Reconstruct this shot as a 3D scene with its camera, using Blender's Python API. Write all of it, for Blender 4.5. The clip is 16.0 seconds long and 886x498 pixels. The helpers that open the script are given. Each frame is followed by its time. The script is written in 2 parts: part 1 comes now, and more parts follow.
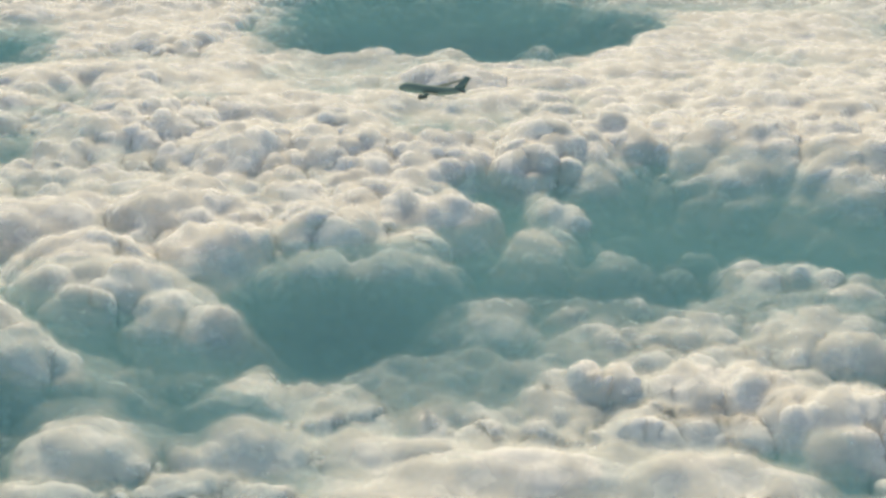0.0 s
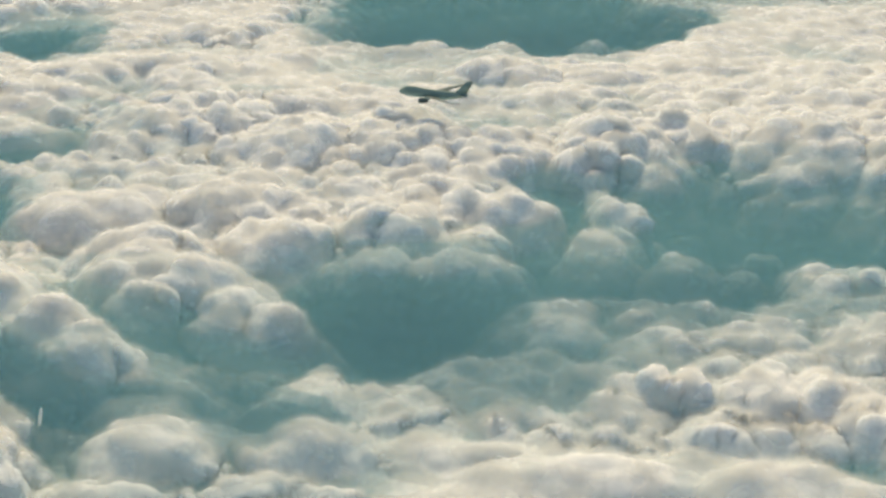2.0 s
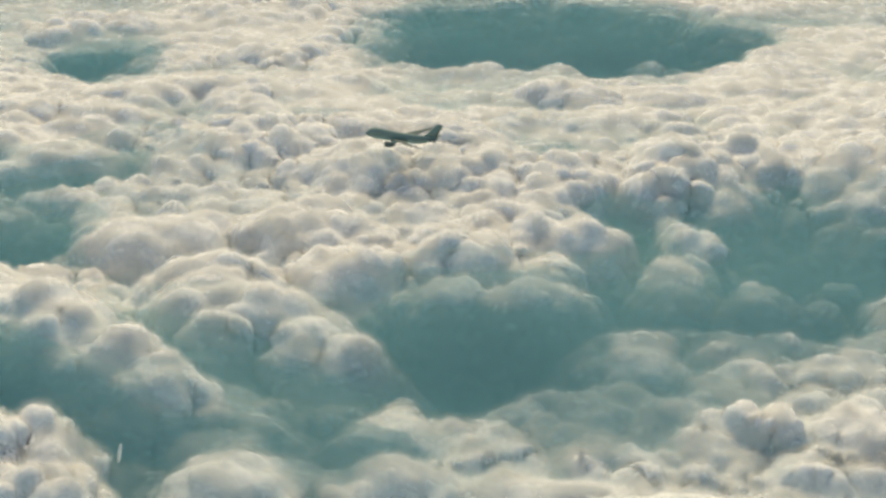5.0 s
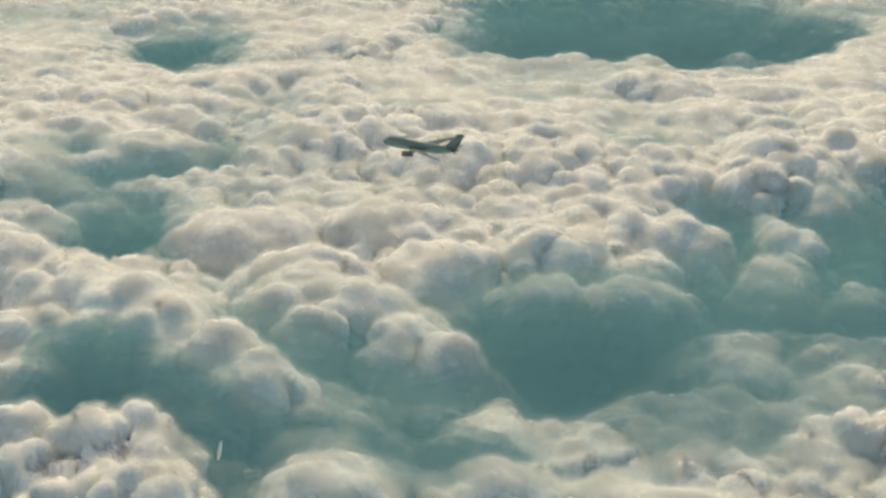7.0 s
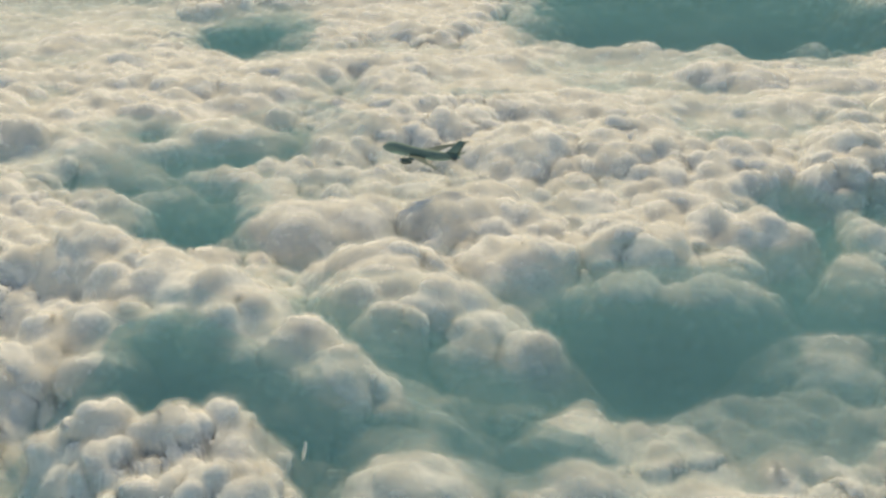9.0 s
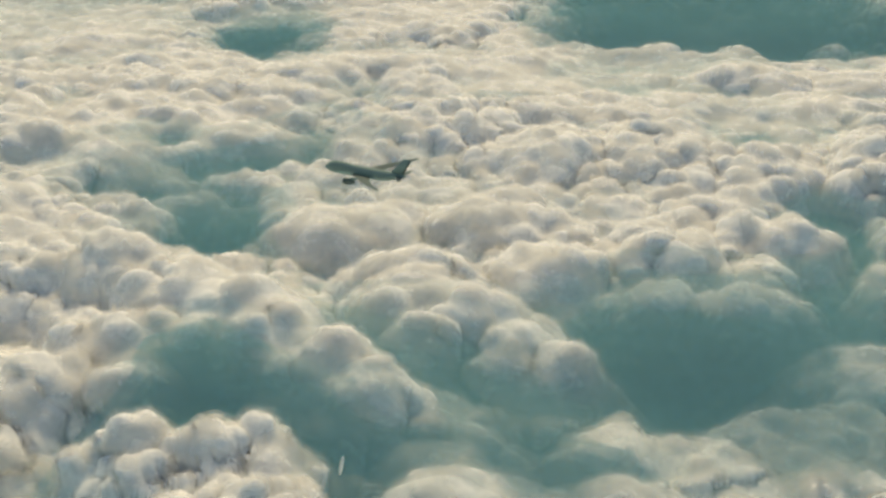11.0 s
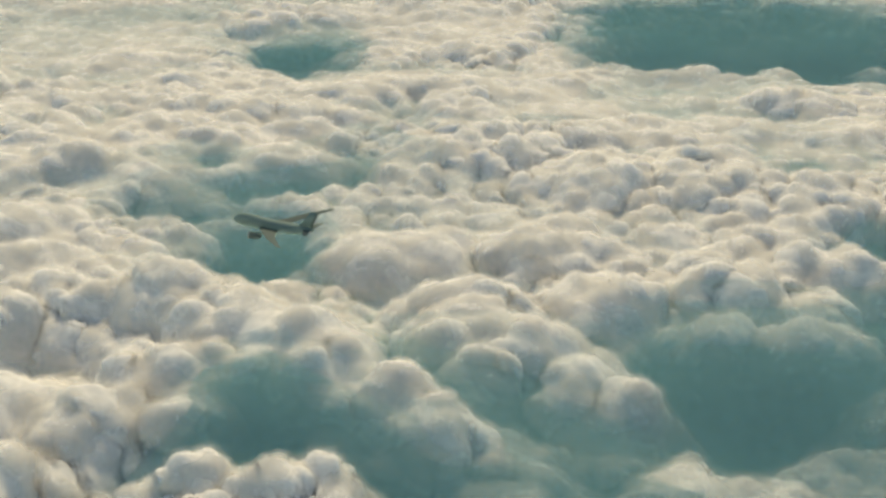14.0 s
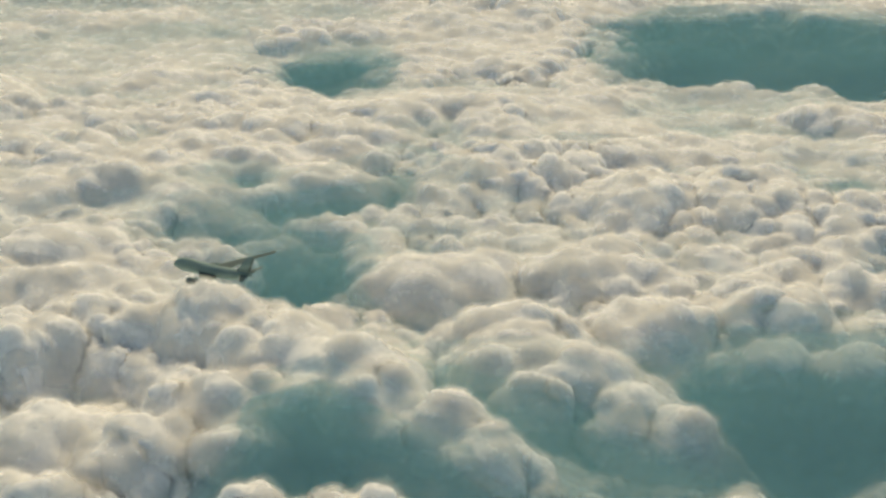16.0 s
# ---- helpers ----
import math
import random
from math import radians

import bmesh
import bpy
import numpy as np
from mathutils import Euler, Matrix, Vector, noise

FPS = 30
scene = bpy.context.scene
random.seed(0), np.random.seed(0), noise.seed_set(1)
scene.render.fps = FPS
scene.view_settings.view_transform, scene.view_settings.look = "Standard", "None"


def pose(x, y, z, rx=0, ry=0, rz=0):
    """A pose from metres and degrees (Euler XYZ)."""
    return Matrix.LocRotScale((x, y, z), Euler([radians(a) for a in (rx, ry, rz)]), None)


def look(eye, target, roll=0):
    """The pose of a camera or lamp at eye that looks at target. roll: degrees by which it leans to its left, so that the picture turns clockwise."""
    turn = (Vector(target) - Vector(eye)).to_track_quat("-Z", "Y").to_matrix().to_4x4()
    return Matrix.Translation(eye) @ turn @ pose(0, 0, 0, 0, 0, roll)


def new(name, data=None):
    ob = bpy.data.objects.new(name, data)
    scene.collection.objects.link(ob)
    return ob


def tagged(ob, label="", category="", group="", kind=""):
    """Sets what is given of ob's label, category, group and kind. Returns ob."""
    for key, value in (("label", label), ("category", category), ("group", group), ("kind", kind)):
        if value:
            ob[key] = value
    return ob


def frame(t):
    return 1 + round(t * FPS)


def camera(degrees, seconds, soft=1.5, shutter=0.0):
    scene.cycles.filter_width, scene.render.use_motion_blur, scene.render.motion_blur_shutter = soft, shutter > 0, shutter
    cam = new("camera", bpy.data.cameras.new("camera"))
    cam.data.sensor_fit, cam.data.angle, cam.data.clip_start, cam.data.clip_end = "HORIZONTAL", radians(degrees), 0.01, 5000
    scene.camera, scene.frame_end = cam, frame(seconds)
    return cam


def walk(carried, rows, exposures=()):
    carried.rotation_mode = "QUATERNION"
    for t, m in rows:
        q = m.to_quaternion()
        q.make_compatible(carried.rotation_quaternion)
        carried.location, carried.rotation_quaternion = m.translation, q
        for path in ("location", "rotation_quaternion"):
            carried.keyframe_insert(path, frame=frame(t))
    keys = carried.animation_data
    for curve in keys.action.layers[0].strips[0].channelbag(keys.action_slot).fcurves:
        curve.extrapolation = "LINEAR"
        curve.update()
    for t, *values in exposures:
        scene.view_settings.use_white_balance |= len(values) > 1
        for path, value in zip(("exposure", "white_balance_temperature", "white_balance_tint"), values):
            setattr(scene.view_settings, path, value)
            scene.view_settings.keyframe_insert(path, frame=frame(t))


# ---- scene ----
# camera: handheld in flight, panning after the aircraft
cam = camera(36, 16.0, soft=2.5)
PATH = [
    (0, (0.2, -0.0, 299.9), (0.10, 93.73, 265.06), 0.68),
    (0.5, (-3.6, 2.3, 300.3), (-4.47, 95.91, 265.05), 0.70),
    (1, (-7.6, 4.6, 300.6), (-9.20, 98.13, 265.08), 0.74),
    (1.5, (-11.7, 7.3, 300.7), (-13.88, 100.74, 265.14), 0.79),
    (2, (-15.8, 10.1, 300.9), (-18.50, 103.55, 265.36), 0.82),
    (2.5, (-19.8, 12.9, 301.0), (-22.94, 106.39, 265.73), 0.84),
    (3, (-23.8, 15.4, 301.2), (-27.16, 109.03, 266.15), 0.79),
    (3.5, (-27.9, 18.0, 301.3), (-31.39, 111.65, 266.43), 0.71),
    (6, (-47.3, 31.7, 301.6), (-54.58, 125.38, 267.32), 0.35),
    (6.5, (-51.2, 34.4, 301.8), (-59.83, 127.78, 267.22), 0.21),
    (7, (-55.2, 37.1, 302.0), (-65.30, 130.09, 266.69), 0.11),
    (7.5, (-59.3, 39.7, 302.5), (-70.62, 132.33, 266.66), 0.05),
    (8, (-63.5, 42.2, 303.0), (-75.80, 134.68, 266.95), 0.00),
    (8.5, (-67.8, 44.7, 303.5), (-80.93, 136.98, 267.24), -0.05),
    (9, (-72.0, 47.2, 303.9), (-85.75, 139.29, 267.52), -0.08),
    (9.5, (-76.0, 49.4, 304.4), (-90.42, 141.41, 268.03), -0.14),
    (12, (-96.0, 60.3, 307.3), (-109.71, 152.25, 270.48), 0.13),
    (12.5, (-100.2, 62.5, 307.7), (-114.29, 154.49, 271.08), 0.17),
    (13, (-104.6, 64.8, 308.1), (-119.05, 156.86, 271.72), 0.22),
    (13.5, (-109.1, 67.0, 308.5), (-123.77, 159.19, 272.54), 0.31),
    (14, (-113.4, 69.3, 309.0), (-128.30, 161.46, 273.25), 0.32),
    (14.5, (-117.4, 71.5, 309.7), (-132.55, 163.67, 273.99), 0.24),
    (15, (-121.7, 73.6, 310.4), (-137.16, 165.72, 274.86), 0.10),
    (15.5, (-125.9, 75.5, 311.2), (-141.81, 167.68, 275.91), 0.03),
    (16, (-130.5, 77.6, 312.1), (-146.67, 169.90, 277.08), 0.03),
]
walk(cam, [(t, look(eye, target, roll)) for t, eye, target, roll in PATH],
     exposures=[(0, 0.02, 8050, 0.5), (3.5, -0.04, 8100, 0), (7, -0.15, 8450, -0.5), (12.5, -0.2, 8700, -1), (16, -0.24, 8650, -1)])

# daylight: low warm sun beyond the clouds, blue-green sky
SUN_AZ, SUN_EL = 8.0, 46.0  # degrees to the left of +y, above the horizon
world = bpy.data.worlds.new("sky")
scene.world = world
world.use_nodes = True
wt = world.node_tree
sky = wt.nodes.new("ShaderNodeTexSky")
sky.sky_type = "NISHITA"
sky.sun_disc = False
sky.sun_elevation = radians(SUN_EL)
sky.sun_rotation = radians(-SUN_AZ)
sky.altitude = 2000
sky.air_density, sky.dust_density, sky.ozone_density = 1.0, 1.5, 1.0
wt.nodes["Background"].inputs["Strength"].default_value = 0.15
wt.links.new(sky.outputs[0], wt.nodes["Background"].inputs["Color"])
sun_data = bpy.data.lights.new("sun", "SUN")
sun_data.energy, sun_data.angle, sun_data.color = 3.1, radians(20.0), (1.0, 0.86, 0.68)
sun = new("sun", sun_data)
az, el = radians(SUN_AZ), radians(SUN_EL)
sun.matrix_world = look((-math.sin(az) * math.cos(el) * 3000, math.cos(az) * math.cos(el) * 3000, math.sin(el) * 3000), (0, 0, 0))


# ---- materials ----
def node_material(name):
    mat = bpy.data.materials.new(name)
    mat.use_nodes = True
    nt = mat.node_tree
    return mat, nt, nt.nodes["Principled BSDF"], nt.nodes["Material Output"]


def mapped_noise(nt, scale, detail=3.0, rough=0.55):
    geo = nt.nodes.new("ShaderNodeNewGeometry")
    n = nt.nodes.new("ShaderNodeTexNoise")
    n.inputs["Scale"].default_value, n.inputs["Detail"].default_value = scale, detail
    n.inputs["Roughness"].default_value = rough
    nt.links.new(geo.outputs["Position"], n.inputs["Vector"])
    return n


def ramp(nt, source, stops):
    r = nt.nodes.new("ShaderNodeValToRGB")
    while len(r.color_ramp.elements) < len(stops):
        r.color_ramp.elements.new(0.5)
    for e, (p, c) in zip(r.color_ramp.elements, stops):
        e.position, e.color = p, (*c, 1)
    nt.links.new(source, r.inputs[0])
    return r


def cloud_material(name, low, high):
    """Dense water droplets: nearly white, light wanders a little way inside."""
    mat, nt, p, out = node_material(name)
    n = mapped_noise(nt, 0.022, 4)
    nt.links.new(ramp(nt, n.outputs["Fac"], [(0.3, low), (0.7, high)]).outputs[0], p.inputs["Base Color"])
    p.inputs["Roughness"].default_value = 1.0
    p.inputs["Specular IOR Level"].default_value = 0.0
    fine = mapped_noise(nt, 0.16, 5, 0.6)
    bump = nt.nodes.new("ShaderNodeBump")
    bump.inputs["Strength"].default_value, bump.inputs["Distance"].default_value = 0.25, 4.0
    nt.links.new(fine.outputs["Fac"], bump.inputs["Height"])
    nt.links.new(bump.outputs[0], p.inputs["Normal"])
    return mat


CLOUD = cloud_material("cloud", (0.9, 0.895, 0.88), (0.965, 0.96, 0.945))


def wisp_material(clear_share):
    """Torn vapour: patches of thin white scatter with clear air between."""
    mat, nt, p, out = node_material("wisp")
    n = mapped_noise(nt, 0.055, 2.5, 0.5)
    r = nt.nodes.new("ShaderNodeMapRange")
    r.interpolation_type = "SMOOTHSTEP"
    r.inputs["From Min"].default_value, r.inputs["From Max"].default_value = clear_share, clear_share + 0.3
    r.inputs["To Min"].default_value, r.inputs["To Max"].default_value = 0.04, 0.38
    nt.links.new(n.outputs["Fac"], r.inputs["Value"])
    d = nt.nodes.new("ShaderNodeBsdfDiffuse")
    d.inputs["Color"].default_value = (0.9, 0.89, 0.87, 1)
    tr = nt.nodes.new("ShaderNodeBsdfTranslucent")
    tr.inputs["Color"].default_value = (0.9, 0.89, 0.87, 1)
    both = nt.nodes.new("ShaderNodeMixShader")
    both.inputs[0].default_value = 0.5
    nt.links.new(d.outputs[0], both.inputs[1])
    nt.links.new(tr.outputs[0], both.inputs[2])
    clear = nt.nodes.new("ShaderNodeBsdfTransparent")
    mix = nt.nodes.new("ShaderNodeMixShader")
    nt.links.new(r.outputs[0], mix.inputs[0])
    nt.links.new(clear.outputs[0], mix.inputs[1])
    nt.links.new(both.outputs[0], mix.inputs[2])
    nt.links.new(mix.outputs[0], out.inputs["Surface"])
    return mat


WISPS = [(0.3, wisp_material(0.28)), (0.8, wisp_material(0.34)), (1.4, wisp_material(0.4)), (2.1, wisp_material(0.46)), (3.0, wisp_material(0.52))]


# see-through diffuse colour: aerial haze painted on sheets, no volume
def haze_tint_material(name, colour, density):
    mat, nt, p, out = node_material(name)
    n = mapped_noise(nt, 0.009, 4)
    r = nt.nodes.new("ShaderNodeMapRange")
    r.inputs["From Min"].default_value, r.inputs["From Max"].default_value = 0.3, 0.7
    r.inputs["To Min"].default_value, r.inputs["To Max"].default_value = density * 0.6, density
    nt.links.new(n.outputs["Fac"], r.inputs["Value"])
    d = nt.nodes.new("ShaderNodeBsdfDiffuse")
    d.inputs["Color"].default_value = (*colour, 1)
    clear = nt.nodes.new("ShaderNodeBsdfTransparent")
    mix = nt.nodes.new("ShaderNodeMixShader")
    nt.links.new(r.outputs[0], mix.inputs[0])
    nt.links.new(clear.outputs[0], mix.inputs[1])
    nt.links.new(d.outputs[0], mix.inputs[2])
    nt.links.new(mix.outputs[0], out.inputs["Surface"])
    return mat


# blue-green of distant air and shaded cloud fronts, put into the sheet colour
HAZE_SHADE_COLOUR = (0.185, 0.425, 0.485)
HAZE, THIN_HAZE = haze_tint_material("haze", HAZE_SHADE_COLOUR, 0.18), haze_tint_material("thin_haze", HAZE_SHADE_COLOUR, 0.085)
HAZE_LEVELS = (24, 20, 16, 12, 9, 6, 3, 0, -3, -6, -9, -13, -18, -24, -30)  # those above 10 are thin
scene.cycles.transparent_max_bounces = 40
scene.cycles.max_bounces, scene.cycles.diffuse_bounces = 12, 6


def sea_material():
    mat, nt, p, out = node_material("sea")
    n = mapped_noise(nt, 0.006, 4)
    nt.links.new(ramp(nt, n.outputs["Fac"], [(0.3, (0.06, 0.2, 0.25)), (0.7, (0.12, 0.28, 0.31))]).outputs[0], p.inputs["Base Color"])
    p.inputs["Roughness"].default_value = 0.8
    return mat


SEA = sea_material()


def paint(name, colour, rough=0.4, metal=0.0):
    mat, nt, p, out = node_material(name)
    n = mapped_noise(nt, 0.8, 4)
    dark = tuple(c * 0.85 for c in colour)
    nt.links.new(ramp(nt, n.outputs["Fac"], [(0.3, dark), (0.7, colour)]).outputs[0], p.inputs["Base Color"])
    p.inputs["Roughness"].default_value, p.inputs["Metallic"].default_value = rough, metal
    return mat


# grey, belly and dark paints include the pale teal cast of intervening haze
GREY, BELLY, DARK, BLADE, PANE = (paint("grey_paint", (0.18, 0.275, 0.26), 0.75), paint("belly_paint", (0.23, 0.37, 0.35), 0.7),
                                  paint("dark_paint", (0.095, 0.14, 0.135), 0.85), paint("bare_metal", (0.6, 0.6, 0.58), 0.3, 0.8), paint("dark_glass", (0.01, 0.012, 0.015), 0.1))


# ---- cellular relief: rounded heads that meet in creases ----
def hashed(c, salt):
    """Three numbers from 0 to 1 for each whole cell."""
    h = c[:, 0].astype(np.uint32) * np.uint32(374761393) + c[:, 1].astype(np.uint32) * np.uint32(668265263) + c[:, 2].astype(np.uint32) * np.uint32(2246822519) + np.uint32(salt * 974711)
    h = (h ^ (h >> np.uint32(15))) * np.uint32(2246822519)
    h = (h ^ (h >> np.uint32(13))) * np.uint32(3266489917)
    h = h ^ (h >> np.uint32(16))
    return np.stack([h & np.uint32(1023), (h >> np.uint32(10)) & np.uint32(1023), (h >> np.uint32(20)) & np.uint32(1023)], -1).astype(np.float32) / np.float32(1023)


def heads(p, size, salt):
    """0 in the creases to 1 on the tops of round heads of about that size, in space."""
    q = (p / size).astype(np.float32)
    base = np.floor(q).astype(np.int32)
    f = q - base
    best, near, blend = np.full(len(p), 9.0, np.float32), np.zeros(len(p), np.int64), np.zeros(len(p), np.float32)
    for i, j, k in np.ndindex(3, 3, 3):
        o = np.array([i - 1, j - 1, k - 1], np.int32)
        r = hashed(base + o, salt)
        d = r * np.float32(0.8) + (o + np.float32(0.1)) - f
        d = (d * d).sum(-1) * (0.7 + 0.7 * r[:, 2])
        near = np.where(d < best, (r[:, 0] * 1023).astype(np.int64) * 1024 + (r[:, 1] * 1023).astype(np.int64), near)
        best = np.minimum(best, d)
        blend += np.exp(-14.0 * d)
    return np.clip(1.0 + np.log(blend) / 12.6, 0.02, 1.0) ** (0.5 if size < 30 else 0.65), near


def waves(p, size, salt):
    """Smooth value noise, 0 to 1, in space."""
    q = (p / size).astype(np.float32)
    base = np.floor(q).astype(np.int32)
    f = q - base
    f = f * f * (3 - 2 * f)
    total = 0.0
    for i, j, k in np.ndindex(2, 2, 2):
        w = (f[:, 0] if i else 1 - f[:, 0]) * (f[:, 1] if j else 1 - f[:, 1]) * (f[:, 2] if k else 1 - f[:, 2])
        total = total + w * hashed(base + np.array([i, j, k], np.int32), salt)[:, 0]
    return total


def mesh_from(name, verts, faces, mat):
    me = bpy.data.meshes.new(name)
    me.vertices.add(len(verts))
    me.vertices.foreach_set("co", np.ascontiguousarray(verts, np.float32).ravel())
    me.loops.add(faces.size)
    me.loops.foreach_set("vertex_index", faces.ravel().astype(np.int32))
    me.polygons.add(len(faces))
    me.polygons.foreach_set("loop_start", np.arange(0, faces.size, faces.shape[1], dtype=np.int32))
    me.update(calc_edges=True)
    me.polygons.foreach_set("use_smooth", np.ones(len(faces), bool))
    me.materials.append(mat)
    return me


def grid_faces(nu, nv):
    i, j = np.meshgrid(np.arange(nu - 1), np.arange(nv - 1), indexing="ij")
    return np.stack([i * nv + j, (i + 1) * nv + j, (i + 1) * nv + j + 1, i * nv + j + 1], -1).reshape(-1, 4)


def grid_normals(p, nu, nv):
    g = p.reshape(nu, nv, 3)
    n = np.cross(np.gradient(g, axis=0), np.gradient(g, axis=1)).reshape(-1, 3)
    return n / np.maximum(np.linalg.norm(n, axis=1), 1e-9)[:, None]


def reach(p, x, y, rx, ry, a):
    dx, dy = p[:, 0] - x, p[:, 1] - y
    return np.hypot((dx * math.cos(a) + dy * math.sin(a)) / rx, (dy * math.cos(a) - dx * math.sin(a)) / ry)


# ---- sea far below, and tinted sheets in place of haze and shade ----
def level(y):
    """The mean height of the cloud deck, which sinks with the distance."""
    return np.interp(y, [500, 700, 850, 950, 1150, 1400, 2500], [-8, -4, -1, 3, 2, -21, -26])


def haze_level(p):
    """The height to which the tinted sheets fill the gaps: higher in the hollows, and about the tall clouds to colour
    their faces as hazy and shaded.
    """
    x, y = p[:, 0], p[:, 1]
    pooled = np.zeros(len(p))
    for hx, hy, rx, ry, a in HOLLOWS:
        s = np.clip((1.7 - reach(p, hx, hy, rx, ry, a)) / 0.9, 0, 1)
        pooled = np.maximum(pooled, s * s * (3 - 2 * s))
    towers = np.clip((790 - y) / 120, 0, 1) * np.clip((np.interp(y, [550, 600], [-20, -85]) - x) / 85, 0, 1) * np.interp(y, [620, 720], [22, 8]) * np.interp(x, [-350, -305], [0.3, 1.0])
    ridge = np.minimum(634 - 0.72 * (x + 266), 640)  # the crest of the tallest cloud; sheets rise before it to tint its face as shaded
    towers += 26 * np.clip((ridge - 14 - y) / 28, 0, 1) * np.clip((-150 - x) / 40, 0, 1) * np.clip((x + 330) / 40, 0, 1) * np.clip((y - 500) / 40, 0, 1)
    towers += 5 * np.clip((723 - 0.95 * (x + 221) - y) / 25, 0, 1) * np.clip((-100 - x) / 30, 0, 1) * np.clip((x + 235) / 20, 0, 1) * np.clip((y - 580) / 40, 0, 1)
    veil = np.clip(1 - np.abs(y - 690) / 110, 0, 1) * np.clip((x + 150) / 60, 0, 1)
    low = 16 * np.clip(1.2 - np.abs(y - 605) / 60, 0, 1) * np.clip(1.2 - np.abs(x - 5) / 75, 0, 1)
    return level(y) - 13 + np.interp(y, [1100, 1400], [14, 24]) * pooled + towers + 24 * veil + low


def sheet(name, z, mat, x0, x1, y0, y1, n, swell):
    xs, ys = np.meshgrid(np.linspace(x0, x1, n), np.linspace(y0, y1, n), indexing="ij")
    p = np.stack([xs.ravel(), ys.ravel(), np.zeros(n * n)], -1)
    p[:, 2] = z + swell * (waves(p, 150.0, 5 - int(z)) + 0.7 * waves(p, 48.0, 7 - int(z)) - 0.85)
    if swell:
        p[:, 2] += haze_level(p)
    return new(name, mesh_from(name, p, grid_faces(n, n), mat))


# ---- the plan of the clouds: hollows in the deck and banks upon it ----
HOLLOWS, BANKS = [], []
FAR = ("flat distant bank of cream-white cloud", 0.4)
LOBE = ("small rounded lobe of white cloud at a gap", 1.25)
RIDGE = ("long smooth ridge of bright cream cloud", 0.5)
SMOOTH = ("broad smooth bank of pale cream cloud", 0.4)
KNOT = ("knotted bank of small grey-blue cloud heads", 1.7)
BUMPS = ("bank of many small cauliflower cloud heads", 1.4)
MOUND = ("rounded mound of white cloud with shaded side", 1.1)
TOWER = ("tall billowing white cloud with blue-grey shaded face", 1.3)
SHEET = ("broad even sheet of pale cream cloud", 0.2)
CREST = ("rounded cream crest of cloud over shaded hollows", 0.9)
VEIL = ("low thin veil of pale cloud in haze", 0.6)


def hollow(x, y, rx, ry, turn):
    HOLLOWS.append((x, y, rx, ry, radians(turn)))


def bank(x, y, top, rx, ry, turn, puff, kind_of):
    BANKS.append((x, y, top, rx, ry, radians(turn), puff, kind_of))


hollow(6, 1654, 178, 165, -0)
hollow(150, 1590, 95, 60, 24)
hollow(-95, 1720, 70, 90, 30)
hollow(-59, 1530, 122, 85, 2)
hollow(214, 881, 105, 86, -12)
hollow(184, 805, 102, 39, -11)
hollow(28, 844, 33, 67, -1)
hollow(96, 900, 20, 44, -5)
hollow(76, 755, 71, 40, -5)
hollow(-62, 704, 58, 52, 5)
hollow(-174, 678, 48, 38, 13)
hollow(-90, 648, 60, 28, 7)
hollow(-203, 609, 38, 52, 16)
hollow(-121, 559, 32, 33, 10)
hollow(-336, 996, 18, 27, 17)
hollow(-479, 1405, 52, 69, 16)
hollow(-362, 852, 38, 44, 19)
hollow(-263, 623, 58, 59, 17)
hollow(-479, 1413, 54, 75, 14)
hollow(-346, 808, 45, 39, 16)
hollow(-332, 1003, 26, 34, 12)
hollow(-430, 897, 34, 34, 19)
hollow(-70, 1586, 128, 118, -1)
hollow(-254, 647, 50, 34, 12)
hollow(169, 536, 27, 21, -14)
hollow(-12, 1010, 22, 21, 1)
hollow(-450, 982, 30, 16, 18)
hollow(-384, 951, 45, 17, 18)
hollow(5, 1500, 75, 45, 0)
hollow(-284, 994, 17, 16, 16)
hollow(-247, 1077, 16, 14, 13)
hollow(-210, 1104, 24, 16, 11)
hollow(-250, 977, 15, 10, 14)

bank(-396, 1609, -20, 182, 158, 13, 42, FAR)
bank(-414, 1415, -11, 72, 61, 15, 28, LOBE)
bank(-282, 1459, -13, 94, 75, 10, 25, LOBE)
bank(-203, 1561, -21, 80, 76, 7, 27, LOBE)
bank(370, 1647, -18, 171, 165, -12, 43, FAR)
bank(228, 1349, -7, 163, 108, -9, 32, RIDGE)
bank(-5, 1358, -15, 110, 55, 0, 21, RIDGE)
bank(-163, 1203, 6, 103, 65, 7, 26, SMOOTH)
bank(-266, 1020, 18, 86, 93, 13, 12, KNOT)
bank(-264, 1048, 24, 15, 12, 14, 8, KNOT)
bank(-244, 1050, 25, 13, 11, 13, 8, KNOT)
bank(-219, 1017, 24, 14, 11, 12, 8, KNOT)
bank(-239, 990, 22, 13, 10, 13, 7, KNOT)
bank(-202, 1035, 23, 15, 11, 11, 8, KNOT)
bank(-264, 1000, 23, 12, 10, 14, 7, KNOT)
bank(-215, 1075, 24, 30, 10, 4, 10, KNOT)
bank(-53, 1378, -13, 90, 22, -2, 50, SHEET)
bank(66, 1392, -11, 90, 24, 4, 50, SHEET)
bank(0, 1404, -12, 70, 32, 0, 60, SHEET)
bank(-561, 1554, -10, 48, 29, 19, 26, CREST)
bank(-524, 1124, 12, 50, 30, 25, 22, CREST)
bank(-318, 1439, -10, 50, 30, 12, 22, CREST)
bank(-526, 1311, -4, 33, 20, 21, 18, CREST)
bank(-229, 1403, -8, 43, 26, 9, 22, CREST)
bank(-544, 1160, 10, 43, 26, 25, 20, CREST)
bank(-485, 1062, 16, 48, 29, 24, 22, CREST)
bank(-644, 1187, 6, 45, 27, 28, 20, CREST)
bank(-431, 1696, -14, 61, 37, 14, 26, CREST)
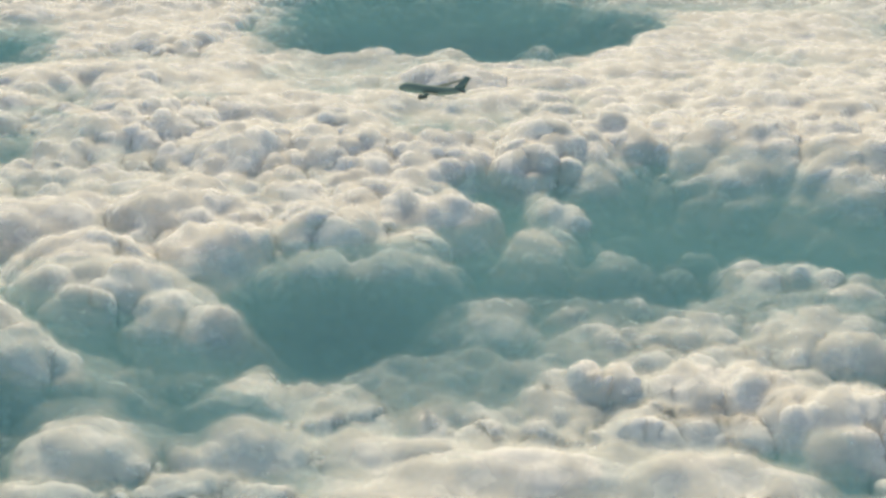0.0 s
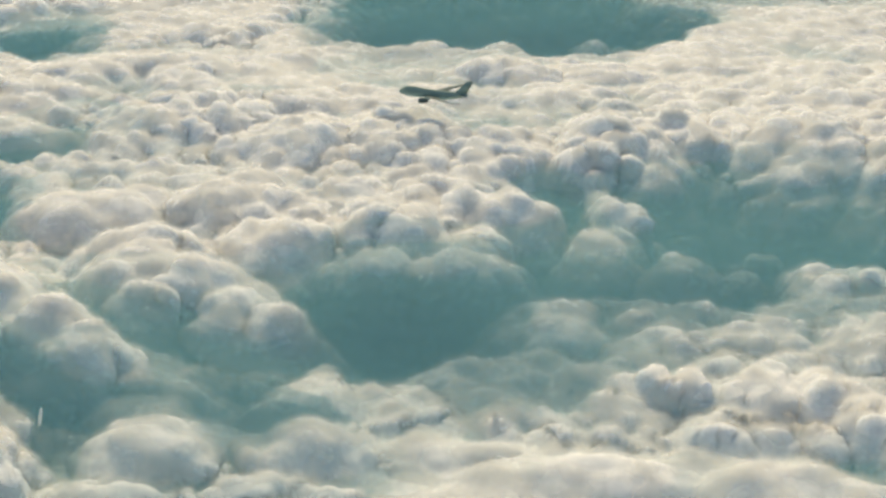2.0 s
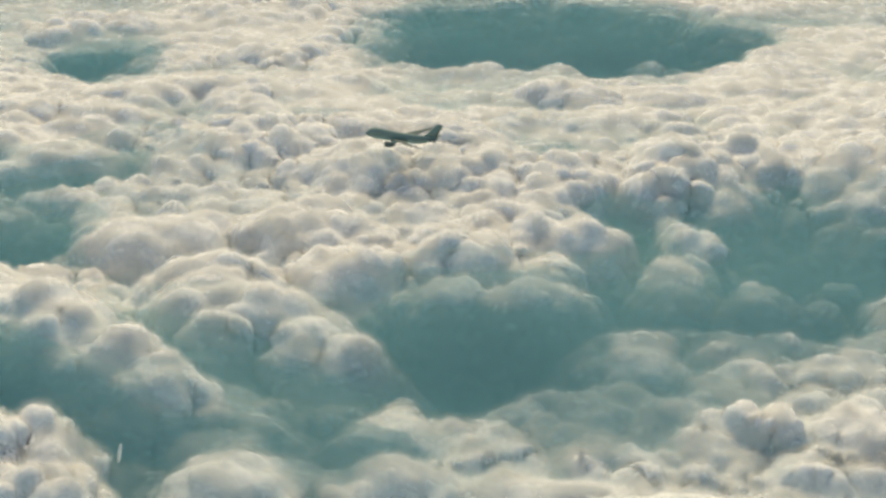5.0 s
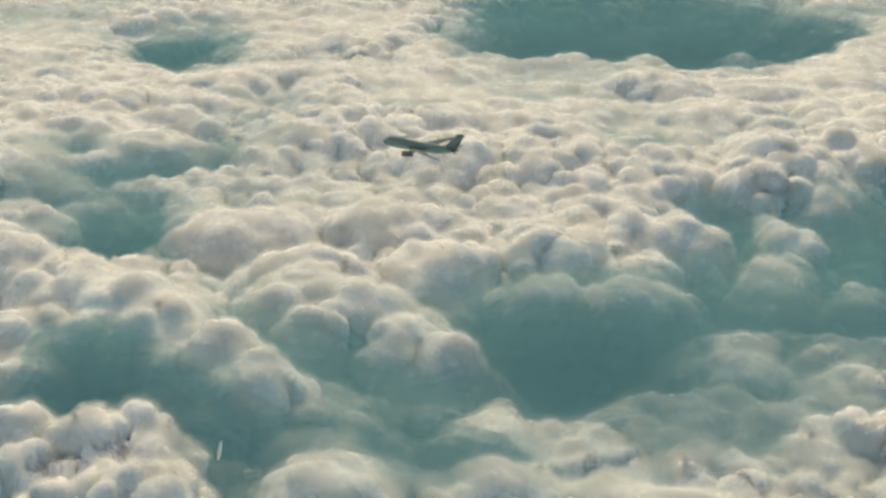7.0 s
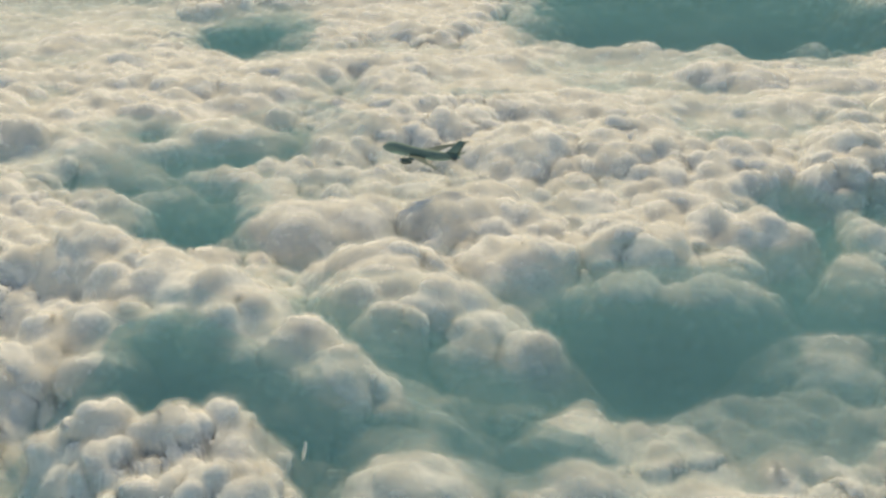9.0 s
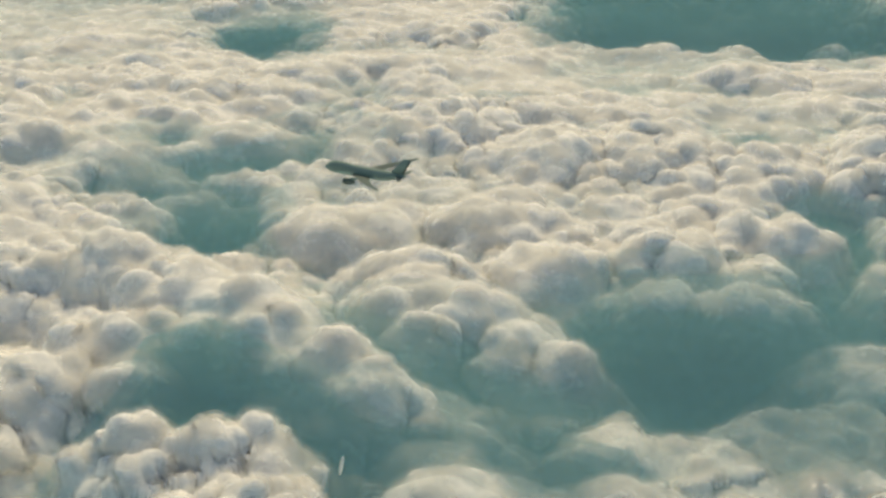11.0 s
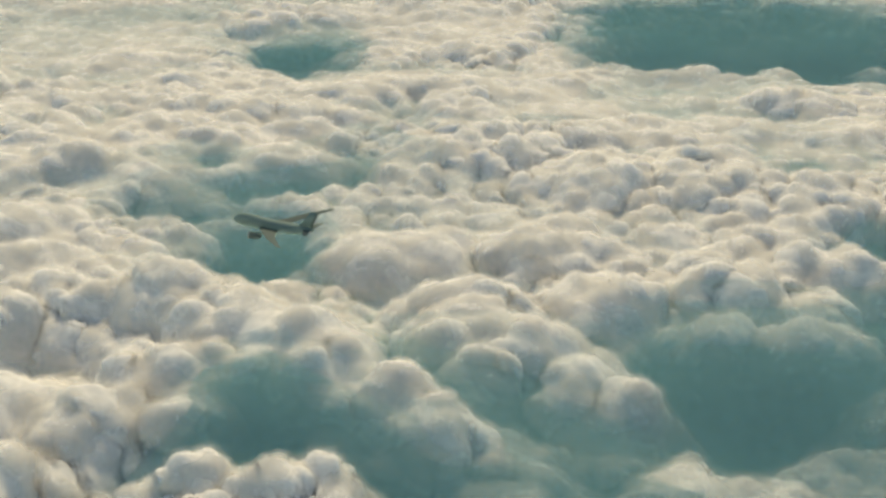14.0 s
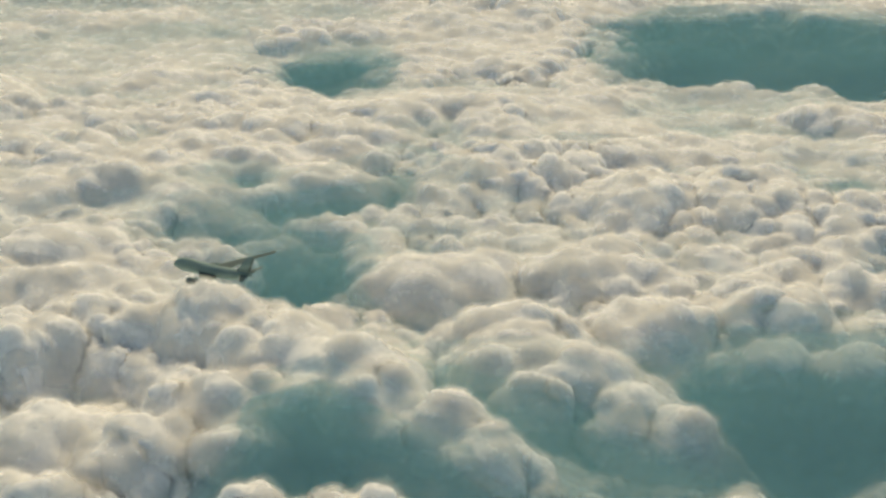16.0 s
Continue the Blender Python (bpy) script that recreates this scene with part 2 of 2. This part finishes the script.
bank(-521, 948, 20, 44, 26, 28, 20, CREST)
bank(-11, 1267, 2, 55, 33, 0, 24, CREST)
bank(15, 1250, 6, 45, 27, 0, 22, CREST)
bank(-149, 971, 22, 55, 77, 8, 14, BUMPS)
bank(-71, 983, 24, 64, 78, 4, 14, BUMPS)
bank(-3, 962, 22, 50, 67, 0, 13, BUMPS)
bank(77, 981, 24, 55, 70, -4, 18, BUMPS)
bank(151, 1033, 24, 49, 60, -7, 22, MOUND)
bank(223, 997, 26, 70, 91, -11, 22, MOUND)
bank(296, 968, 24, 52, 87, -15, 24, MOUND)
bank(-22, 820, 22, 22, 18, 2, 13, LOBE)
bank(7, 829, 26, 21, 18, -0, 13, LOBE)
bank(-78, 790, 24, 45, 40, 5, 16, MOUND)
bank(-167, 837, 22, 52, 59, 10, 19, MOUND)
bank(-135, 753, 22, 44, 35, 9, 16, MOUND)
bank(-254, 810, 24, 48, 52, 16, 32, SHEET)
bank(-200, 730, 28, 30, 21, 14, 14, MOUND)
bank(-201, 679, 33, 19, 15, 15, 11, TOWER)
bank(-171, 673, 35, 16, 13, 13, 10, TOWER)
bank(-185, 647, 31, 21, 16, 14, 10, TOWER)
bank(-73, 728, 20, 23, 14, 5, 12, LOBE)
bank(-34, 733, 22, 24, 15, 3, 12, LOBE)
bank(-10, 733, 19, 15, 11, 1, 10, LOBE)
bank(61, 792, 8, 17, 41, -4, 12, VEIL)
bank(103, 764, 8, 20, 21, -6, 12, VEIL)
bank(-138, 649, 26, 12, 11, 11, 10, LOBE)
bank(-118, 635, 26, 16, 11, 9, 11, LOBE)
bank(29, 677, 8, 28, 28, -2, 15, VEIL)
bank(131, 665, 8, 52, 23, -9, 10, BUMPS)
bank(199, 659, 10, 46, 34, -14, 11, BUMPS)
bank(76, 601, 10, 31, 18, -6, 11, BUMPS)
bank(141, 593, 12, 50, 28, -11, 10, BUMPS)
bank(188, 566, 14, 36, 33, -15, 11, BUMPS)
bank(29, 518, 12, 81, 30, -2, 40, SHEET)
bank(127, 521, 12, 66, 31, -11, 36, SHEET)
bank(-87, 534, 15, 38, 24, 8, 8, VEIL)
bank(-154, 526, 18, 33, 19, 14, 8, VEIL)
bank(-165, 484, 14, 31, 16, 16, 8, VEIL)
bank(-107, 501, 6, 22, 12, 10, 12, VEIL)
bank(-166, 552, 13, 30, 20, 11, 8, VEIL)
bank(-97, 581, 7, 33, 19, 5, 15, VEIL)
bank(-22, 547, 7, 46, 18, 0, 34, SHEET)
bank(-39, 511, 4, 39, 19, 4, 30, SHEET)
bank(-352, 683, 46, 27, 19, 23, 11, TOWER)
bank(-311, 649, 47, 24, 19, 21, 10, TOWER)
bank(-266, 634, 52, 20, 16, 18, 10, TOWER)
bank(-241, 619, 49, 14, 14, 16, 9, TOWER)
bank(-216, 601, 45, 13, 13, 15, 9, TOWER)
bank(-199, 584, 38, 11, 13, 13, 9, TOWER)
bank(-263, 609, 45, 17, 14, 18, 9, TOWER)
bank(-287, 607, 43, 20, 15, 20, 9, TOWER)
bank(-317, 612, 41, 23, 17, 22, 10, TOWER)
bank(-245, 513, 42, 14, 10, 19, 8, TOWER)
bank(-264, 506, 37, 17, 11, 21, 8, TOWER)
bank(-286, 519, 37, 14, 11, 23, 8, TOWER)
bank(-218, 478, 40, 13, 9, 18, 8, TOWER)
bank(-204, 468, 38, 10, 7, 17, 7, TOWER)
bank(-241, 479, 35, 15, 10, 20, 8, TOWER)
bank(-287, 638, 45, 96, 30, -31, 13, TOWER)
bank(-176, 684, 31, 66, 24, -42, 13, TOWER)
bank(-310, 585, 30, 22, 25, 22, 12, MOUND)
bank(-196, 699, 29, 22, 16, 11, 13, MOUND)
bank(-171, 683, 33, 18, 15, 10, 12, MOUND)
bank(-221, 733, 26, 19, 16, 13, 13, MOUND)
bank(-275, 815, 22, 32, 24, 15, 26, SMOOTH)
bank(-243, 832, 24, 32, 24, 13, 26, SMOOTH)
bank(-473, 977, 18, 53, 55, 22, 22, SMOOTH)
bank(-428, 692, 34, 26, 17, 24, 10, TOWER)
bank(-387, 682, 35, 21, 16, 21, 10, TOWER)
bank(-441, 659, 33, 25, 17, 26, 10, TOWER)
bank(-488, 770, 24, 48, 38, 25, 15, SMOOTH)
bank(-513, 831, 22, 44, 33, 25, 19, SMOOTH)
bank(-470, 946, 20, 69, 53, 20, 24, SMOOTH)
bank(-507, 1071, 16, 59, 53, 20, 23, SMOOTH)
bank(-384, 994, 18, 58, 44, 15, 21, SMOOTH)
bank(-562, 936, 20, 50, 48, 25, 21, SMOOTH)
bank(-624, 1229, -4, 64, 46, 22, 21, SMOOTH)
bank(-652, 1093, 10, 54, 45, 26, 22, SMOOTH)
bank(-795, 1529, -22, 149, 141, 24, 47, FAR)
bank(-552, 1395, -19, 29, 39, 17, 18, LOBE)
bank(-548, 1604, -25, 74, 86, 15, 27, LOBE)
bank(-388, 1499, -21, 68, 69, 10, 22, LOBE)
bank(-558, 1753, -28, 117, 111, 14, 37, FAR)
bank(-368, 1742, -23, 85, 122, 8, 36, LOBE)
bank(-228, 1645, -25, 53, 91, 4, 27, LOBE)
bank(-395, 580, 30, 39, 34, 25, 13, SMOOTH)
bank(-347, 570, 26, 28, 26, 21, 13, MOUND)
bank(-378, 527, 28, 29, 19, 26, 12, MOUND)
bank(-438, 924, 6, 47, 22, 19, 16, VEIL)
bank(-384, 877, 4, 33, 19, 17, 13, VEIL)
bank(-264, 834, 20, 44, 31, 10, 28, SMOOTH)


tagged(sheet("water", -160, SEA, -4800, 4800, -4800, 4800, 120, 0), "teal sea under haze far below the clouds", "sea", kind="structure")
# stacked tinted sheets: low cloud parts turn teal as if hazed and shaded
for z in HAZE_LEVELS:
    tagged(sheet("haze_tint_sheet", z, THIN_HAZE if z > 10 else HAZE, -2000, 1600, 250, 3400, 120, 17), "thin blue-green tinted sheet standing in for haze and shade between the clouds", "haze", group="haze layers", kind="stuff")



def pieces(label, nu, nv):
    """Numbers the connected patches of equal label on the grid's faces."""
    g = label.reshape(nu - 1, nv - 1)
    out = np.full(g.shape, -1)
    count, sizes = 0, []
    for i, j in np.ndindex(*g.shape):
        if out[i, j] >= 0:
            continue
        want, stack, size = g[i, j], [(i, j)], 0
        out[i, j] = count
        while stack:
            a, b = stack.pop()
            size += 1
            for c, d in ((a + 1, b), (a - 1, b), (a, b + 1), (a, b - 1)):
                if 0 <= c < nu - 1 and 0 <= d < nv - 1 and out[c, d] < 0 and g[c, d] == want:
                    out[c, d] = count
                    stack.append((c, d))
        sizes.append(size)
        count += 1
    return out.ravel(), np.array(sizes)


def patch(name, p, n, faces, mat, mid):
    used, index = np.unique(faces, return_inverse=True)
    me = mesh_from(name, p[used] - mid, index.reshape(-1, 4), mat)
    me.normals_split_custom_set_from_vertices(n[used])
    return new(name, me)


def clouds():
    """One billowed surface over the plan, cut into its banks and their billows; what belongs to no bank is the deck."""
    nu, nv = 840, 680
    us, vs = np.meshgrid(np.linspace(-0.86, 0.54, nu), np.geomspace(400, 2500, nv), indexing="ij")
    p = np.stack([(us * vs).ravel(), vs.ravel(), np.zeros(nu * nv)], -1)
    warp = 0.5 * (waves(p, 60.0, 31) - 0.5) + 0.4 * (waves(p, 26.0, 32) - 0.5) + 0.2 * (waves(p, 11.0, 34) - 0.5)
    sink = np.zeros(len(p))
    for x, y, rx, ry, a in HOLLOWS:
        s = np.clip((1.5 - reach(p, x, y, rx, ry, a) - warp) / 1.0, 0, 1)
        sink = np.maximum(sink, s * s * (3 - 2 * s))
    z = level(p[:, 1]) + np.interp(p[:, 1], [800, 1300], [14, 22]) * (waves(p, 110.0, 33) - 0.5) - 55 * sink
    drift = p.copy()
    for size, strength, salt in ((34.0, 15.0, 81), (13.0, 9.0, 85)):
        drift += strength * (np.stack([waves(p, size, salt), waves(p, size, salt + 1), waves(p, size, salt + 2)], -1) - 0.5)
    owner = np.full(len(p), -1)
    weight = np.full(len(p), 0.05)
    puff, rough = weight * np.interp(p[:, 1], [600, 900, 1400], [15, 18, 54]), weight * np.interp(p[:, 1], [900, 1400], [1.0, 0.45])
    for k, (x, y, top, rx, ry, a, size, (label, rugged)) in enumerate(BANKS):
        d = reach(drift, x, y, rx, ry, a) + 0.5 * warp
        t = np.clip(1.15 - d * d, 0, 1)
        fall = 7.0 + 0.38 * min(rx, ry)
        rise = top - 1 - 0.2 * size - fall * np.where(d < 1, d * d, 2 * d - 1)
        owner = np.where((rise > z) & (d < 1.5), k, owner)
        z = np.maximum(z, rise) + 3 * np.exp(-np.abs(z - rise) / 4)
        puff, rough, weight = puff + t * size, rough + t * rugged, weight + t
    p[:, 2] = z
    puff, rough = puff / weight, rough / weight
    lump = 1 - 0.4 * sink
    for size, salt, relief in ((85.0, 37, 0.42), (46.0, 41, 0.5), (25.0, 47, 0.66), (15.0, 53, 0.78), (9.0, 59, 0.74), (5.0, 67, 0.52)):
        n = grid_normals(p, nu, nv) + np.array([0, 0, 0.55 if size < 40 else 0.1])
        n /= np.linalg.norm(n, axis=1)[:, None]
        bend = p + size * 0.3 * np.stack([waves(p, size * 0.8, salt + 1), waves(p, size * 0.8, salt + 2), waves(p, size * 0.8, salt + 3)], -1)
        bend[:, 2] *= 1.25
        bend[:, 0] *= 0.76
        fit = np.clip((2.4 - size / puff) / 0.9, 0, 1) * np.where(size < puff * 1.15, rough, np.minimum(1.0, 1.6 * rough))
        dome, near = heads(bend, size, salt)
        if size == 46.0:
            cell = near
        if size > 40:
            fit = fit * np.interp(p[:, 1], [1200, 1380], [1.0, 0.7])
        if size < 20:
            fit = fit * np.interp(p[:, 1], [650, 1000, 1300], [1.2, 1.2, 1.35])
        patchy = 0.6 + 0.8 * waves(p, size * 2.2, salt + 9)
        fold = 0.35 * (waves(bend, size * 0.55, salt + 5) - 0.5)
        p = p + n * (size * relief * fit * lump * (patchy * (dome - 0.55) + fold))[:, None]
    for _ in range(1):
        g = np.pad(p.reshape(nu, nv, 3), ((1, 1), (1, 1), (0, 0)), mode="edge")
        p = (0.4 * g[1:-1, 1:-1] + 0.15 * (g[:-2, 1:-1] + g[2:, 1:-1] + g[1:-1, :-2] + g[1:-1, 2:])).reshape(-1, 3)
    for turn in range(14):
        g = np.pad(p.reshape(nu, nv, 3), ((1, 1), (1, 1), (0, 0)), mode="edge")
        even = 0.25 * (g[:-2, 1:-1] + g[2:, 1:-1] + g[1:-1, :-2] + g[1:-1, 2:]).reshape(-1, 3)
        dent = np.sum((even - p) * grid_normals(p, nu, nv), axis=1) > 0.03
        dent &= (turn < 6) | (p[:, 1] < 760)
        p = np.where(dent[:, None], 0.25 * p + 0.75 * even, p)
    for _ in range(6):
        g = np.pad(p.reshape(nu, nv, 3), ((1, 1), (1, 1), (0, 0)), mode="edge")
        even = 0.25 * (g[:-2, 1:-1] + g[2:, 1:-1] + g[1:-1, :-2] + g[1:-1, 2:]).reshape(-1, 3)
        p = np.where(grid_normals(p, nu, nv)[:, 2:] < 0.15, even, p)
    n = grid_normals(p, nu, nv)
    faces = grid_faces(nu, nv)
    label = np.where(owner >= 0, owner.astype(np.int64) * 1048576 + cell % 1048576, -1)[faces[:, 0]]
    number, sizes = pieces(label, nu, nv)
    mine = np.where(sizes[number] >= 80, owner[faces[:, 0]], -1)
    tagged(patch("cloud_deck", p, n, faces[mine == -1], CLOUD, np.zeros(3)), "broken white cloud deck with blue-green gaps", "cloud deck", kind="stuff")
    for k, (x, y, top, rx, ry, a, size, (told, rugged)) in enumerate(BANKS):
        some = np.unique(number[mine == k])
        if not len(some):
            continue
        mid = np.array([x, y, top - 30.0])
        thing = tagged(new("cloud_bank"), told, "cloud", group="cloud banks over the deck")
        thing.location = mid
        for m in some:
            patch("billow", p, n, faces[(number == m) & (mine == k)], CLOUD, mid).parent = thing
    for off, vapour in WISPS:
        q = (p + n * (off * np.interp(p[:, 1], [500, 800, 1100], [1.1, 1.0, 0.85]) * (0.5 + waves(p, 14.0, 71)))[:, None]).reshape(nu, nv, 3)[::2, ::2]
        ob = new("cloud_wisps", mesh_from("cloud_wisps", q.reshape(-1, 3), grid_faces(q.shape[0], q.shape[1]), vapour))
        tagged(ob, "thin torn wisps of white vapour over the clouds", "cloud wisps", group="wisps over the clouds", kind="stuff")


clouds()


def small_puff(x, y, z, wide, tall):
    """A slim bright tuft that stands in the haze."""
    ang, lat = np.meshgrid(np.linspace(0, 2 * math.pi, 37), np.linspace(-math.pi / 2, math.pi / 2, 25), indexing="ij")
    p = np.stack([np.cos(lat) * np.cos(ang), np.cos(lat) * np.sin(ang), np.sin(lat)], -1).reshape(-1, 3)
    dome, _ = heads(p * 1.0 + 7.3, 0.8, 91)
    p = p * (0.75 + 0.4 * dome)[:, None] * np.array([wide, wide, tall])
    p[:, 0] += 0.18 * p[:, 2]
    ob = new("cloud_puff", mesh_from("cloud_puff", p, grid_faces(37, 25), CLOUD))
    ob.location = (x, y, z)
    return tagged(ob, "small slim tuft of bright white cloud in haze", "cloud")


small_puff(-197, 510, 31.5, 0.75, 4.2)


# ---- the airliner ----
def part(name, bm, mat, parent, label=""):
    me = bpy.data.meshes.new(name)
    bmesh.ops.recalc_face_normals(bm, faces=bm.faces)
    bm.to_mesh(me)
    bm.free()
    for f in me.polygons:
        f.use_smooth = True
    me.materials.append(mat)
    ob = new(name, me)
    ob.parent = parent
    if label:
        ob["label"] = label
    return ob


def rings(sections, sides=28, close=True):
    """A skin through rings: (x, y, z, half width, half height)."""
    bm = bmesh.new()
    loops = []
    for x, y, z, w, h in sections:
        loops.append([bm.verts.new((x, y + w * math.cos(2 * math.pi * k / sides), z + h * math.sin(2 * math.pi * k / sides))) for k in range(sides)])
    for a, b in zip(loops, loops[1:]):
        for k in range(sides):
            bm.faces.new((a[k], a[(k + 1) % sides], b[(k + 1) % sides], b[k]))
    if close:
        bm.faces.new(loops[0])
        bm.faces.new(loops[-1])
    return bm


def blade(stations, upright=False, sides=20):
    """A wing or fin through sections (along, lead_x, height, chord, thickness)."""
    bm = bmesh.new()
    loops = []
    for s, lead, up, chord, thick in stations:
        loop = []
        for k in range(sides):
            a = 2 * math.pi * k / sides
            f = 0.5 - 0.5 * math.cos(a)
            t = thick * math.sin(a) * (1 - 0.6 * f)
            loop.append(bm.verts.new((lead - chord * f, t, s) if upright else (lead - chord * f, s, up + t)))
        loops.append(loop)
    for a, b in zip(loops, loops[1:]):
        for k in range(sides):
            bm.faces.new((a[k], a[(k + 1) % sides], b[(k + 1) % sides], b[k]))
    bm.faces.new(loops[0])
    bm.faces.new(loops[-1])
    return bm


def airliner():
    plane = new("airliner")
    tagged(plane, "dark grey twin-engined airliner flying just above the clouds", "airplane")
    f = part("fuselage", rings([(26.0, 0, -0.7, 0.1, 0.1), (25.4, 0, -0.5, 1.0, 1.0), (24, 0, -0.1, 2.0, 2.2), (22, 0, 0.4, 2.7, 3.1), (19, 0, 0.6, 3.1, 3.7), (13, 0, 0.5, 3.2, 3.7),
                                (8, 0, 0.2, 3.2, 3.3), (0, 0, 0, 3.2, 3.2), (-10, 0, 0, 3.2, 3.2), (-16, 0, 0.5, 2.8, 2.7), (-21, 0, 1.1, 1.7, 1.7), (-25, 0, 1.6, 0.8, 0.8), (-26, 0, 1.7, 0.3, 0.3)]), GREY, plane, "dark grey hull with a humped front")
    part("belly_fairing", rings([(9, 0, -2.0, 0.3, 0.2), (6, 0, -2.1, 2.4, 1.2), (-4, 0, -2.1, 2.6, 1.3), (-9, 0, -1.9, 0.4, 0.2)]), BELLY, plane, "pale wing root fairing")
    part("lower_hull", rings([(22.5, 0, -0.9, 1.2, 0.9), (20, 0, -0.75, 2.6, 2.6), (13, 0, -0.75, 3.05, 2.75), (0, 0, -0.6, 3.05, 2.8), (-10, 0, -0.5, 3.05, 2.85), (-16, 0, 0.2, 2.6, 2.5), (-20, 0, 0.8, 1.6, 1.5)]), BELLY, plane, "pale grey-green underside")
    part("cockpit_window", rings([(24.1, 0, 1.5, 1.0, 0.25), (23.3, 0, 2.1, 1.5, 0.35), (22.7, 0, 2.6, 1.2, 0.3)], 14), PANE, f)
    for side in (1, -1):
        st = [(side * 2.0, 8.5, -1.6, 12.5, 0.75), (side * 9, 2.2, -0.7, 8.4, 0.5), (side * 18, -6.2, 0.6, 6.0, 0.34), (side * 28.5, -18.4, 2.2, 3.6, 0.18), (side * 30, -20.4, 2.7, 1.8, 0.08)]
        wing = part("wing", blade(st), DARK, plane, "dark swept wing")
        part("flap", blade([(side * 4, -3.6, -1.5, 1.6, 0.1), (side * 9, -5.6, -0.85, 1.4, 0.1), (side * 16, -9.6, 0.15, 1.1, 0.06)]), BELLY, wing, "pale trailing edge flap")
        x, y, z = 6.6, 10.0, -3.4
        e = part("engine", rings([(x + 3.0, side * y, z, 1.6, 1.6), (x + 2.5, side * y, z, 1.9, 1.9), (x, side * y, z, 2.0, 2.0), (x - 2.5, side * y, z, 1.5, 1.5), (x - 4.4, side * y, z, 0.7, 0.7)], 22), DARK, plane, "dark engine nacelle")
        part("intake_lip", rings([(x + 3.15, side * y, z, 1.55, 1.55), (x + 2.9, side * y, z, 1.93, 1.93), (x + 2.4, side * y, z, 1.95, 1.95)], 22, False), BLADE, e, "bare metal intake lip")
        part("pylon", blade([(z + 1.2, x + 0.5, 0, 5.5, 0.25), (z + 3.0, x - 2.4, 0, 4.0, 0.22)], True), GREY, e).location.y = side * y
        part("stabilizer", blade([(side * 0.8, -18.5, 1.5, 5.5, 0.35), (side * 10, -24.5, 2.3, 2.2, 0.14)]), DARK, plane, "dark tailplane")
    fin = part("fin", blade([(2.0, -14.5, 0, 9.5, 0.45), (5, -18.0, 0, 7.4, 0.4), (12.5, -24.2, 0, 4.0, 0.2)], True), GREY, plane, "grey upright tail fin")
    part("rudder", blade([(3.6, -22.6, 0, 2.2, 0.2), (11.8, -27.2, 0, 1.6, 0.12)], True), DARK, fin)
    return plane


PLANE = airliner()


def motions():
    # the near outboard engine follows this line over the deck
    line = [(0, -18.1, 1004.7, 48.8), (1, -40.0, 996.3, 47.9), (2, -60.9, 987.9, 45.5), (3, -84.2, 978.6, 42.7), (3.5, -95.3, 972.0, 42.2), (6, -149.2, 906.8, 45.1), (7, -171.5, 886.0, 45.1), (8, -193.4, 866.2, 45.6), (9, -214.8, 845.4, 46.1), (9.5, -225.5, 835.0, 46.6), (12, -277.9, 770.5, 52.0), (13, -301.7, 754.5, 50.6), (14, -328.4, 747.1, 46.9), (15, -355.0, 738.7, 42.3), (16, -382.1, 728.3, 37.7)]
    rows = []
    for t, x, y, z in line:
        heading, climb, bank_angle = (float(np.interp(t, (0, 8, 16), v)) for v in ((175, 170, 163), (3, 5, 0), (-1, 0, -4)))
        turn = pose(0, 0, 0, 0, 0, heading) @ pose(0, 0, 0, 0, -climb, 0) @ pose(0, 0, 0, bank_angle, 0, 0)
        off = turn @ Vector((6.6, 10.0, -3.4))
        rows.append((t, pose(x, y, z) @ pose(-off.x, -off.y, -off.z) @ turn))
    walk(PLANE, rows)


motions()
